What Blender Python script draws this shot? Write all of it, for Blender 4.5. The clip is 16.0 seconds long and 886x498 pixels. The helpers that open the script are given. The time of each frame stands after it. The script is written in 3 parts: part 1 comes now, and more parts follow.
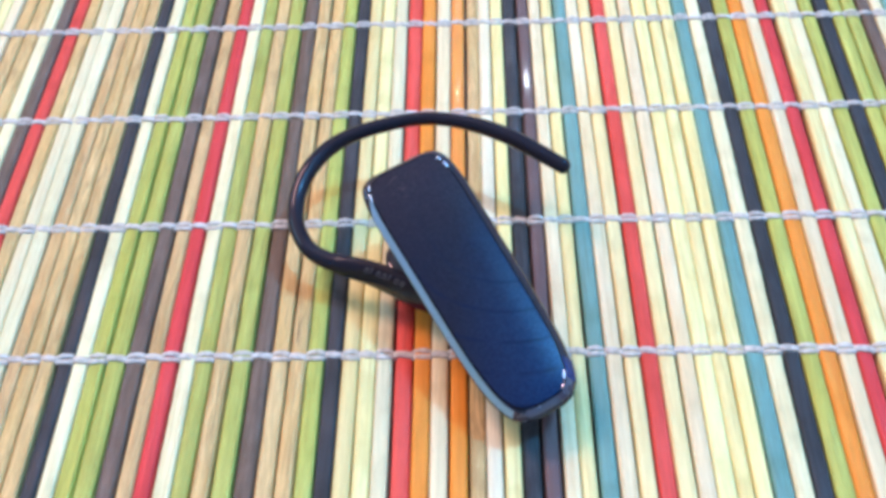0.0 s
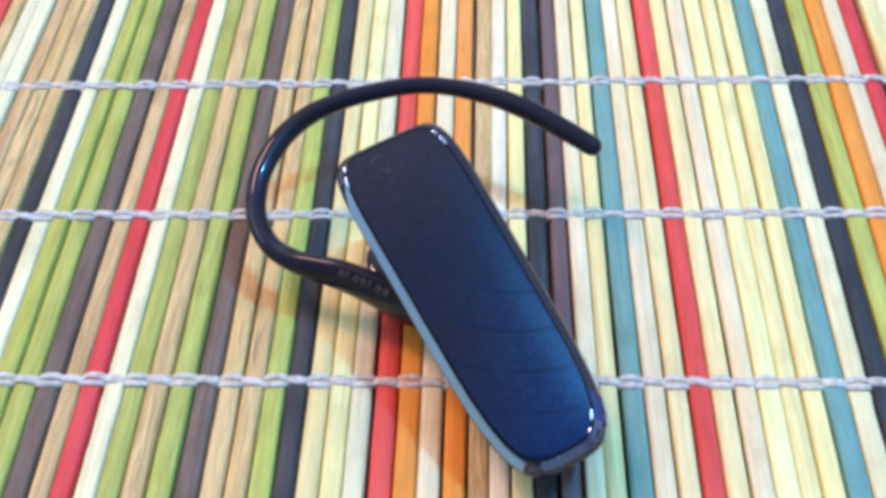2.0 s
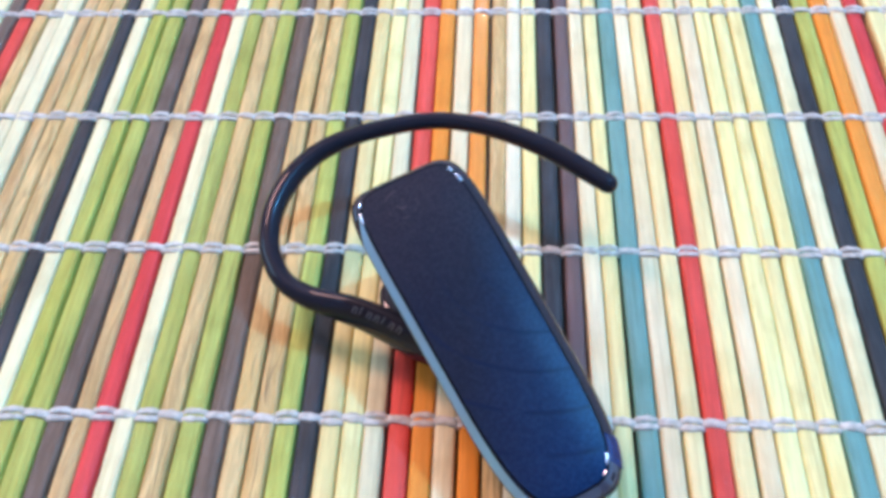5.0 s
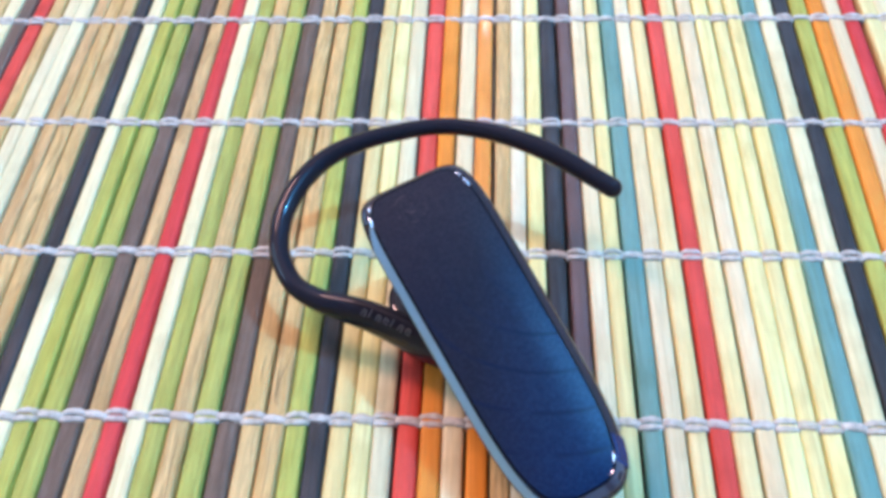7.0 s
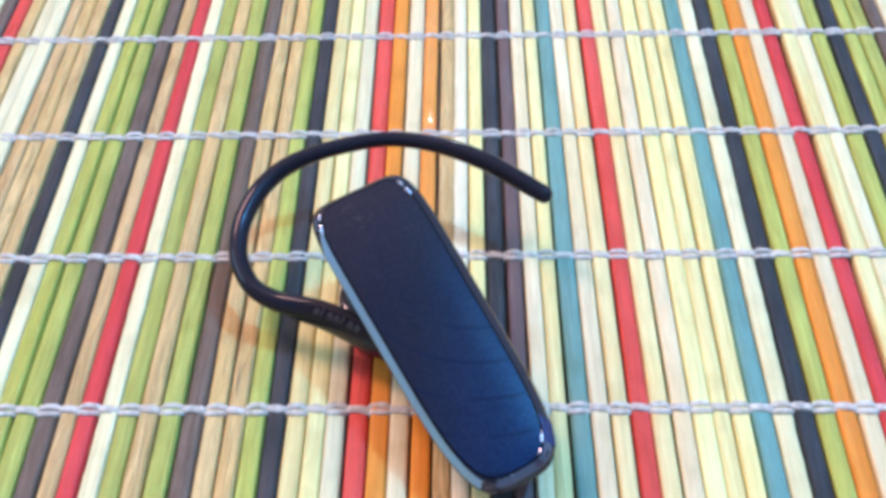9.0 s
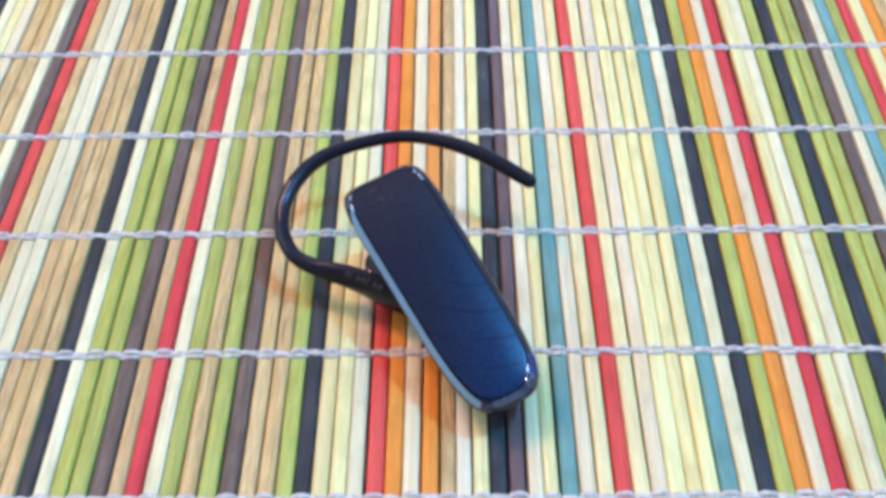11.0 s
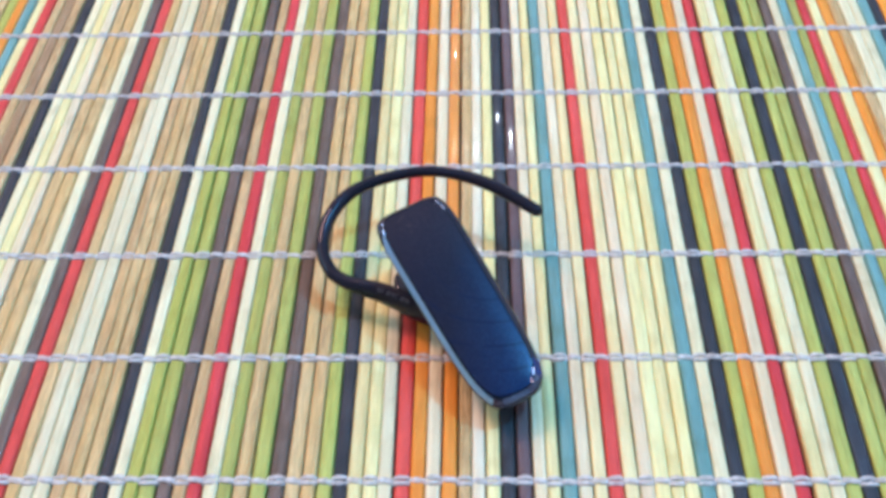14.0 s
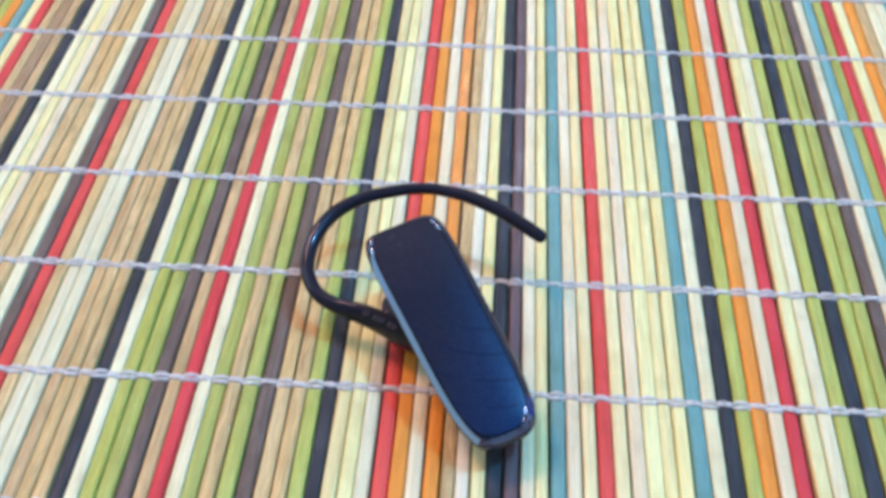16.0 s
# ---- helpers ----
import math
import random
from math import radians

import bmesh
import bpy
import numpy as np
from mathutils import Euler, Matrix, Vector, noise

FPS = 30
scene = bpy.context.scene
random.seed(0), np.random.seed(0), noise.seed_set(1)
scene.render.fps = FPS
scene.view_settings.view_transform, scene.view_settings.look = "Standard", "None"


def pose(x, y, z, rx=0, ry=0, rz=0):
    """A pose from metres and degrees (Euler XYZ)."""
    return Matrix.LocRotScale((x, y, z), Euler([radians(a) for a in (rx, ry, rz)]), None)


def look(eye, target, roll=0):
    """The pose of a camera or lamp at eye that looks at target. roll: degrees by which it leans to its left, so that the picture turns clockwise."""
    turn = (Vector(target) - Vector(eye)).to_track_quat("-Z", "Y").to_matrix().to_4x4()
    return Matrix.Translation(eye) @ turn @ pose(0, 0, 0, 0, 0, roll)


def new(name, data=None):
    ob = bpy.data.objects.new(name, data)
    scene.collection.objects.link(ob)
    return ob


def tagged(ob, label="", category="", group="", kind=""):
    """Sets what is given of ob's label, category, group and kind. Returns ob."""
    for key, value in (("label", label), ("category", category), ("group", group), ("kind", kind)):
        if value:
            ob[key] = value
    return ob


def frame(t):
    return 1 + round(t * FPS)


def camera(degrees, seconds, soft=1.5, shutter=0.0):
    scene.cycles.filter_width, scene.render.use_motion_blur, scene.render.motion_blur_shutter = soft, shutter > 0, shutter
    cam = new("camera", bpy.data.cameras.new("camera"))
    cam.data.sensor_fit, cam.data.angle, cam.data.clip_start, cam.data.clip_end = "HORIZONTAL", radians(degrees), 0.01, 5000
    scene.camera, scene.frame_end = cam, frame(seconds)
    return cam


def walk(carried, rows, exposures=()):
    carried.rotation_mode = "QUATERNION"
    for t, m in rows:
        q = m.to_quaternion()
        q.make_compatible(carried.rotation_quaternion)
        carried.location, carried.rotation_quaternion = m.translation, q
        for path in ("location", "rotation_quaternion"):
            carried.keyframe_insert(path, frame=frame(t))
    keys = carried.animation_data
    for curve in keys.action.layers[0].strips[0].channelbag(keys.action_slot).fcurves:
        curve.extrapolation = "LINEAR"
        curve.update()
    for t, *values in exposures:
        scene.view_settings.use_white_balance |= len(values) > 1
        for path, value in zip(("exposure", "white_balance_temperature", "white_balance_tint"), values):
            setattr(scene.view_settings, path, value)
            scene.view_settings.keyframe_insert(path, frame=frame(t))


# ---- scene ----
# Camera: seconds, x, y, z in metres, then yaw, pitch, roll in degrees. z = 0 is the top of the mat.
cam = camera(45.95, 16.0, soft=3.8, shutter=0.5)
ROWS = [
    (0.0, 0.01313, -0.10098, 0.14976, 2.786, -50.132, -3.137),
    (0.5, 0.01342, -0.10025, 0.14938, 2.954, -49.975, -3.226),
    (1.0, 0.01546, -0.09631, 0.13917, 3.431, -49.771, -3.356),
    (1.5, 0.01439, -0.08616, 0.12794, 3.387, -50.000, -2.876),
    (2.0, 0.01497, -0.07597, 0.12045, 4.335, -50.290, -3.424),
    (2.5, 0.01564, -0.07048, 0.11607, 5.078, -50.304, -3.701),
    (3.0, 0.01674, -0.06895, 0.11620, 5.679, -50.004, -3.959),
    (3.5, 0.01462, -0.07114, 0.11918, 4.620, -49.415, -3.086),
    (4.0, 0.01391, -0.07244, 0.11958, 4.919, -49.189, -3.196),
    (6.5, 0.01406, -0.07562, 0.12279, 4.688, -48.598, -3.221),
    (7.0, 0.01253, -0.07589, 0.12237, 4.533, -48.597, -3.005),
    (7.5, 0.01305, -0.07703, 0.12188, 4.467, -48.690, -3.031),
    (8.0, 0.01359, -0.07742, 0.12219, 4.446, -48.682, -3.000),
    (8.5, 0.01377, -0.07918, 0.12541, 3.297, -49.390, -2.033),
    (9.0, 0.01676, -0.08474, 0.13280, 1.919, -48.605, -1.855),
    (11.5, 0.01420, -0.12166, 0.16503, 0.986, -48.100, -1.272),
    (12.0, 0.01419, -0.12768, 0.17223, 1.492, -47.741, -1.404),
    (12.5, 0.01381, -0.13158, 0.17586, 1.802, -47.506, -1.535),
    (13.0, 0.01407, -0.13467, 0.17941, 1.964, -47.167, -1.674),
    (13.5, 0.01374, -0.13634, 0.18049, 1.914, -46.970, -1.634),
    (14.0, 0.01437, -0.13594, 0.18159, 2.280, -47.129, -1.929),
    (14.5, 0.01545, -0.13420, 0.17970, 2.837, -47.203, -2.233),
    (15.0, 0.01612, -0.13103, 0.17573, 4.503, -47.422, -2.889),
    (15.5, 0.02044, -0.12745, 0.17066, 4.989, -46.692, -1.733),
    (16.0, 0.01961, -0.12495, 0.16818, 3.960, -45.495, -0.286),
]
walk(cam, [(t, pose(x, y, z, 90 + pitch, 0, yaw) @ pose(0, 0, 0, 0, 0, roll)) for t, x, y, z, yaw, pitch, roll in ROWS],
     exposures=[(0.0, 0.05), (3.0, 0.0), (9.0, 0.03), (11.5, -0.08), (16.0, -0.13)])

# ---- light: a cool lamp, a warm lamp, two small far bulbs, and dusk behind an added window ----
world = bpy.data.worlds.new("sky")
scene.world = world
world.use_nodes = True
sky = world.node_tree.nodes.new("ShaderNodeTexSky")
sky.sky_type, sky.sun_disc, sky.sun_elevation, sky.sun_rotation = "NISHITA", False, radians(12), radians(200)
world.node_tree.links.new(sky.outputs[0], world.node_tree.nodes["Background"].inputs[0])
world.node_tree.nodes["Background"].inputs[1].default_value = 0.1


def bulb_light(x, y, z, watts, colour, radius=0.035):
    data = bpy.data.lights.new("bulb_light", "POINT")
    data.energy, data.color, data.shadow_soft_size = watts, colour, radius
    ob = new("bulb_light", data)
    ob.location = (x, y, z)
    return ob


bulb_light(0.90, 0.25, 1.90, 97, (0.14, 0.65, 1.37), 0.028)
bulb_light(-0.85, 0.72, 1.50, 49, (1.58, 0.91, 0.85), 0.24)
bulb_light(0.12, 1.44, 1.22, 9.5, (0.80, 0.92, 0.98), 0.0095)
bulb_light(0.12, 1.75, 1.22, 8.5, (0.80, 0.92, 0.98), 0.0095)
# area lamp added as cool fill from the left; its window is unseen
fill_data = bpy.data.lights.new("fill_light", "AREA")
fill_data.shape, fill_data.size, fill_data.size_y, fill_data.energy, fill_data.color = "RECTANGLE", 1.0, 1.1, 21.0, (0.44, 0.70, 0.985)
lamp = new("fill_light", fill_data)
lamp.matrix_world = look((-1.97, 0.1, 1.30), (0.0, 0.1, 1.30))


# ---- materials ----
def material(name, colour, rough=0.5, metal=0.0, coat=0.0):
    m = bpy.data.materials.new(name)
    m.use_nodes = True
    b = m.node_tree.nodes["Principled BSDF"]
    b.inputs["Base Color"].default_value = (*colour, 1)
    b.inputs["Roughness"].default_value, b.inputs["Metallic"].default_value = rough, metal
    b.inputs["Coat Weight"].default_value = coat
    b.inputs["Coat Roughness"].default_value = 0.08
    return m, m.node_tree.nodes, m.node_tree.links, b


def node(nodes, kind, **values):
    n = nodes.new(kind)
    for key, value in values.items():
        n.inputs[key.replace("_", " ")].default_value = value
    return n


def mix(nodes, links, factor, a, b, mode="MIX"):
    """A colour mix; factor, a and b are sockets or values."""
    n = nodes.new("ShaderNodeMix")
    n.data_type, n.blend_type = "RGBA", mode
    for socket, value in ((n.inputs[0], factor), (n.inputs[6], a), (n.inputs[7], b)):
        if hasattr(value, "links"):
            links.new(value, socket)
        else:
            socket.default_value = value if isinstance(value, (int, float)) else (*value, 1)
    return n.outputs[2]


def ramp(nodes, links, value, lo, hi, a=0.0, b=1.0):
    n = nodes.new("ShaderNodeMapRange")
    links.new(value, n.inputs[0])
    for k, v in zip((1, 2, 3, 4), (lo, hi, a, b)):
        n.inputs[k].default_value = v
    return n.outputs[0]


def stick_material(name, colour, grain=0.12, stain=0.35, rough=0.58, coat=0.015, wavy=0.0, flecks=0.06, drift=0.3, gloss=(0.026, 1.0)):
    """Split bamboo under thin paint: long fibres, blotches, worn places and a slightly different tone on every stick."""
    m, nodes, links, b = material(name, colour, rough, 0.0, coat)
    b.inputs["Coat Roughness"].default_value = 0.042
    where, info = nodes.new("ShaderNodeTexCoord"), nodes.new("ShaderNodeObjectInfo")
    shift = nodes.new("ShaderNodeVectorMath")
    shift.operation = "MULTIPLY_ADD"
    links.new(info.outputs["Random"], shift.inputs[0])
    shift.inputs[1].default_value = (3.1, 7.7, 1.3)
    links.new(where.outputs["Object"], shift.inputs[2])
    bent = shift.outputs[0]
    if wavy:
        knot = node(nodes, "ShaderNodeTexNoise", Scale=75.0, Detail=1.0)
        links.new(shift.outputs[0], knot.inputs["Vector"])
        bend = nodes.new("ShaderNodeVectorMath")
        bend.operation = "MULTIPLY_ADD"
        links.new(knot.outputs["Color"], bend.inputs[0])
        bend.inputs[1].default_value = (wavy, 0, wavy)
        links.new(shift.outputs[0], bend.inputs[2])
        bent = bend.outputs[0]
    if coat > 0.5:  # clear coat on one stretch of the stick only, limited to place the bulbs' glints
        axis = nodes.new("ShaderNodeSeparateXYZ")
        links.new(where.outputs["Object"], axis.inputs[0])
        near = ramp(nodes, links, axis.outputs["Y"], gloss[0] - 0.003, gloss[0] + 0.003, 0, coat)
        both = nodes.new("ShaderNodeMath")
        both.operation = "MULTIPLY"
        links.new(near, both.inputs[0])
        links.new(ramp(nodes, links, axis.outputs["Y"], gloss[1] - 0.003, gloss[1] + 0.003, 1, 0), both.inputs[1])
        links.new(both.outputs[0], b.inputs["Coat Weight"])
    stretch = nodes.new("ShaderNodeMapping")
    stretch.inputs["Scale"].default_value = (1, 0.03, 1)
    links.new(bent, stretch.inputs[0])
    fibre = node(nodes, "ShaderNodeTexNoise", Scale=2600.0, Detail=4.0, Roughness=0.6)
    links.new(stretch.outputs[0], fibre.inputs["Vector"])
    blotch = node(nodes, "ShaderNodeTexNoise", Scale=95.0, Detail=3.0, Roughness=0.55)
    links.new(shift.outputs[0], blotch.inputs["Vector"])
    tone = node(nodes, "ShaderNodeTexNoise", Scale=28.0, Detail=1.0)
    links.new(shift.outputs[0], tone.inputs["Vector"])
    long = nodes.new("ShaderNodeMapping")
    long.inputs["Scale"].default_value = (1, 0.018, 1)
    links.new(bent, long.inputs[0])
    streak = node(nodes, "ShaderNodeTexNoise", Scale=950.0, Detail=3.0, Roughness=0.65)
    links.new(long.outputs[0], streak.inputs["Vector"])
    warm = tuple(c * k for c, k in zip(colour, (0.86, 0.72, 0.50)))
    dark = tuple(c * (1 - stain) * k for c, k in zip(colour, (1.0, 0.93, 0.80)))
    pale = tuple(min(0.9, c * 1.12 + 0.02) for c in colour)
    base = mix(nodes, links, ramp(nodes, links, fibre.outputs[0], 0.42, 0.68, 0, min(0.9, grain * 4)), colour, dark)
    base = mix(nodes, links, ramp(nodes, links, streak.outputs[0], 0.50, 0.72, 0, min(0.9, 0.25 + grain * 2.5)), base, warm)
    base = mix(nodes, links, ramp(nodes, links, streak.outputs[0], 0.46, 0.30, 0, 0.7), base, pale)
    base = mix(nodes, links, ramp(nodes, links, blotch.outputs[0], 0.56, 0.74, 0, 0.55), base, dark)
    base = mix(nodes, links, ramp(nodes, links, tone.outputs[0], 0.45, 0.75, 0, 0.6), base, pale)
    # dye that drifts towards amber over a few centimetres of the stick
    slow = nodes.new("ShaderNodeMapping")
    slow.inputs["Scale"].default_value = (1, 0.5, 1)
    links.new(shift.outputs[0], slow.inputs[0])
    amber = node(nodes, "ShaderNodeTexNoise", Scale=55.0, Detail=2.0, Roughness=0.5)
    links.new(slow.outputs[0], amber.inputs["Vector"])
    ripe = tuple(c * k for c, k in zip(colour, (1.01, 0.92, 0.74)))
    base = mix(nodes, links, ramp(nodes, links, amber.outputs[0], 0.46, 0.66, 0, drift), base, ripe)
    fleck = nodes.new("ShaderNodeMapping")
    fleck.inputs["Scale"].default_value = (1, 0.07, 1)
    links.new(bent, fleck.inputs[0])
    mottle = node(nodes, "ShaderNodeTexNoise", Scale=1500.0, Detail=4.0, Roughness=0.7)
    links.new(fleck.outputs[0], mottle.inputs["Vector"])
    spots = mix(nodes, links, ramp(nodes, links, mottle.outputs[0], 0.36, 0.64), (1 - 1.5 * flecks, 1 - 1.6 * flecks, 1 - 1.9 * flecks), (1 + flecks, 1 + flecks, 1 + flecks))
    base = mix(nodes, links, 1.0, base, spots, "MULTIPLY")
    vary = nodes.new("ShaderNodeHueSaturation")
    links.new(base, vary.inputs["Color"])
    links.new(ramp(nodes, links, info.outputs["Random"], 0, 1, 0.90, 1.06), vary.inputs["Value"])
    links.new(ramp(nodes, links, info.outputs["Random"], 0, 1, 0.496, 0.504), vary.inputs["Hue"])
    b.inputs["Specular IOR Level"].default_value = 0.36
    links.new(vary.outputs[0], b.inputs["Base Color"])
    links.new(ramp(nodes, links, blotch.outputs[0], 0.3, 0.7, rough - 0.1, rough + 0.15), b.inputs["Roughness"])
    bump = node(nodes, "ShaderNodeBump", Strength=0.6, Distance=0.0002)
    links.new(fibre.outputs[0], bump.inputs["Height"])
    links.new(bump.outputs[0], b.inputs["Normal"])
    return m


STICKS = {
    "r": stick_material("red_paint", (0.70, 0.053, 0.041), 0.09, flecks=0.09),
    "o": stick_material("orange_paint", (0.90, 0.30, 0.022), 0.08),
    "y": stick_material("pale_yellow_paint", (0.84, 0.715, 0.30), 0.12, drift=0.55),
    "w": stick_material("white_paint", (0.775, 0.685, 0.375), 0.06, drift=0.2),
    "c": stick_material("cream_paint", (0.79, 0.645, 0.365), 0.09, drift=0.5),
    "p": stick_material("peach_paint", (0.83, 0.655, 0.295), 0.11, drift=0.6),
    "t": stick_material("bare_bamboo", (0.648, 0.424, 0.168), 0.21, 0.46, 0.62, wavy=0.0025, flecks=0.13, drift=0.7),
    "u": stick_material("brown_bamboo", (0.40, 0.24, 0.11), 0.18, 0.4, 0.6, wavy=0.003, flecks=0.13),
    "g": stick_material("green_paint", (0.448, 0.460, 0.090), 0.16, flecks=0.12, drift=0.6),
    "b": stick_material("teal_paint", (0.165, 0.350, 0.285), 0.07, flecks=0.08),
    "k": stick_material("black_paint", (0.028, 0.032, 0.034), 0.10, 0.3, 0.6, flecks=0.25),
    "n": stick_material("dark_brown_paint", (0.150, 0.103, 0.072), 0.14, 0.3, 0.6, flecks=0.2),
    "O": stick_material("glossy_orange_paint", (0.90, 0.30, 0.022), 0.08, coat=1.0),
    "W": stick_material("glossy_white_paint", (0.80, 0.695, 0.43), 0.07, coat=0.8, gloss=(0.03, 0.090)),
    "K": stick_material("glossy_black_paint", (0.028, 0.032, 0.034), 0.10, 0.3, 0.6, 0.8, flecks=0.25, gloss=(0.077, 0.087)),
    "N": stick_material("glossy_brown_paint", (0.142, 0.088, 0.078), 0.12, 0.3, 0.5, 0.9, gloss=(0.067, 0.079)),
}


def thread_material():
    """Loose white cotton: fine fibres, thin places and a lilac cast."""
    m, nodes, links, b = material("white_cotton", (0.74, 0.69, 0.72), 0.95)
    b.inputs["Specular IOR Level"].default_value = 0.1
    where = nodes.new("ShaderNodeTexCoord")
    ply = node(nodes, "ShaderNodeTexNoise", Scale=3200.0, Detail=3.0)
    links.new(where.outputs["Object"], ply.inputs["Vector"])
    soil = node(nodes, "ShaderNodeTexNoise", Scale=240.0, Detail=2.0)
    links.new(where.outputs["Object"], soil.inputs["Vector"])
    tone = mix(nodes, links, ramp(nodes, links, ply.outputs[0], 0.38, 0.68), (0.80, 0.735, 0.60), (0.66, 0.59, 0.49))
    links.new(mix(nodes, links, ramp(nodes, links, soil.outputs[0], 0.5, 0.75, 0, 0.5), tone, (0.70, 0.63, 0.54)), b.inputs["Base Color"])
    # loose fibres let the stick under them show through
    wisp = node(nodes, "ShaderNodeTexNoise", Scale=800.0, Detail=2.0, Roughness=0.6)
    links.new(where.outputs["Object"], wisp.inputs["Vector"])
    links.new(ramp(nodes, links, wisp.outputs[0], 0.32, 0.62, 0.52, 0.90), b.inputs["Alpha"])
    bump = node(nodes, "ShaderNodeBump", Strength=0.5, Distance=0.0002)
    links.new(ply.outputs[0], bump.inputs["Height"])
    links.new(bump.outputs[0], b.inputs["Normal"])
    return m


def rough_material(name, a, c, scale, rough):
    """Two tones in soft blotches, for wood, plaster and carpet."""
    m, nodes, links, b = material(name, a, rough)
    where = nodes.new("ShaderNodeTexCoord")
    spots = node(nodes, "ShaderNodeTexNoise", Scale=scale, Detail=5.0)
    links.new(where.outputs["Object"], spots.inputs["Vector"])
    links.new(mix(nodes, links, ramp(nodes, links, spots.outputs[0], 0.35, 0.7), a, c), b.inputs["Base Color"])
    return m


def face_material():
    """Lacquer that runs from near-black indigo at the top end to blue at the low end, with fine specks and faint
    moulded ripples. Part of the blue is reflection put into the colour, as is the round mark.
    """
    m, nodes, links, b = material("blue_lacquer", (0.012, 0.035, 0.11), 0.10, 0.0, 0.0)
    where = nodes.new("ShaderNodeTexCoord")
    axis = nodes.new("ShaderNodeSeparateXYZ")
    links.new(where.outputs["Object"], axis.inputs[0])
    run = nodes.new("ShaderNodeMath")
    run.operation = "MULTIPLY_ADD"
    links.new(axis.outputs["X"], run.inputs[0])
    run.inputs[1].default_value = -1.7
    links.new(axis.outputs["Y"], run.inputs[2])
    # the lacquer's own indigo-to-blue run, with some reflected blue painted in
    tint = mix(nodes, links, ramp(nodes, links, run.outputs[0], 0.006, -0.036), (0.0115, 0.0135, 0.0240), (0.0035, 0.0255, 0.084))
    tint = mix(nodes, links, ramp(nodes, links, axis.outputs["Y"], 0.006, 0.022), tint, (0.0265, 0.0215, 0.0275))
    b.inputs["Specular IOR Level"].default_value = 0.22
    speck = node(nodes, "ShaderNodeTexNoise", Scale=2100.0, Detail=4.0)
    links.new(where.outputs["Object"], speck.inputs["Vector"])
    grain = mix(nodes, links, ramp(nodes, links, speck.outputs[0], 0.36, 0.72), (0.74, 0.76, 0.80), (1.30, 1.26, 1.18))
    wave = node(nodes, "ShaderNodeTexWave", Scale=62.0, Distortion=1.2, Detail=1.0, Detail_Scale=0.5)
    wave.wave_type, wave.rings_direction = "RINGS", "SPHERICAL"
    place = nodes.new("ShaderNodeMapping")
    place.inputs["Location"].default_value = (-0.010, -0.008, 0)
    links.new(where.outputs["Object"], place.inputs[0])
    links.new(place.outputs[0], wave.inputs["Vector"])
    broken = node(nodes, "ShaderNodeTexNoise", Scale=150.0, Detail=1.0)
    links.new(where.outputs["Object"], broken.inputs["Vector"])
    short = nodes.new("ShaderNodeMath")
    short.operation = "MULTIPLY"
    links.new(ramp(nodes, links, wave.outputs["Fac"], 0.95, 1.0), short.inputs[0])
    links.new(ramp(nodes, links, broken.outputs[0], 0.33, 0.47), short.inputs[1])
    groove = short.outputs[0]
    low = nodes.new("ShaderNodeMath")
    low.operation = "MULTIPLY"
    links.new(groove, low.inputs[0])
    links.new(ramp(nodes, links, axis.outputs["Y"], 0.011, -0.002, 0, 0.9), low.inputs[1])
    # a faint round brownish mark near the top end: a reflection put into the colour
    far = nodes.new("ShaderNodeVectorMath")
    far.operation = "DISTANCE"
    links.new(where.outputs["Object"], far.inputs[0])
    far.inputs[1].default_value = (-0.0021, 0.0203, 0.0)
    # noise that breaks the painted reflection into arcs
    worn = node(nodes, "ShaderNodeTexNoise", Scale=700.0, Detail=1.0)
    links.new(where.outputs["Object"], worn.inputs["Vector"])
    shine_rings = nodes.new("ShaderNodeMath")
    shine_rings.operation = "PINGPONG"
    links.new(far.outputs["Value"], shine_rings.inputs[0])
    shine_rings.inputs[1].default_value = 0.0007
    mark = nodes.new("ShaderNodeMath")
    mark.operation = "MULTIPLY"
    links.new(ramp(nodes, links, shine_rings.outputs[0], 0.0005, 0.0007), mark.inputs[0])
    links.new(ramp(nodes, links, far.outputs["Value"], 0.0015, 0.0036, 0.75, 0), mark.inputs[1])
    faint = nodes.new("ShaderNodeMath")
    faint.operation = "MULTIPLY"
    links.new(mark.outputs[0], faint.inputs[0])
    links.new(ramp(nodes, links, worn.outputs[0], 0.45, 0.62), faint.inputs[1])
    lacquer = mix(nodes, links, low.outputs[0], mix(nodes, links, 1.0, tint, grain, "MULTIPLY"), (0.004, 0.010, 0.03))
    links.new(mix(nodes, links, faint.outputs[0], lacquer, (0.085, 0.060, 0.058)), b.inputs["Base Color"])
    smear = node(nodes, "ShaderNodeTexNoise", Scale=160.0, Detail=4.0, Roughness=0.6)
    links.new(where.outputs["Object"], smear.inputs["Vector"])
    links.new(ramp(nodes, links, smear.outputs[0], 0.35, 0.70, 0.05, 0.13), b.inputs["Roughness"])
    bump = node(nodes, "ShaderNodeBump", Strength=0.04, Distance=0.0003)
    bump.invert = True
    links.new(low.outputs[0], bump.inputs["Height"])
    links.new(bump.outputs[0], b.inputs["Normal"])
    return m


def plastic_material(name, colour, rough, metal=0.0, coat=0.0):
    """Moulded plastic or plated trim with faint smears in its gloss."""
    m, nodes, links, b = material(name, colour, rough, metal, coat)
    where = nodes.new("ShaderNodeTexCoord")
    smear = node(nodes, "ShaderNodeTexNoise", Scale=260.0, Detail=3.0)
    links.new(where.outputs["Object"], smear.inputs["Vector"])
    links.new(ramp(nodes, links, smear.outputs[0], 0.3, 0.7, rough * 0.8, rough * 1.3), b.inputs["Roughness"])
    b.inputs["Specular IOR Level"].default_value = 0.35
    return m


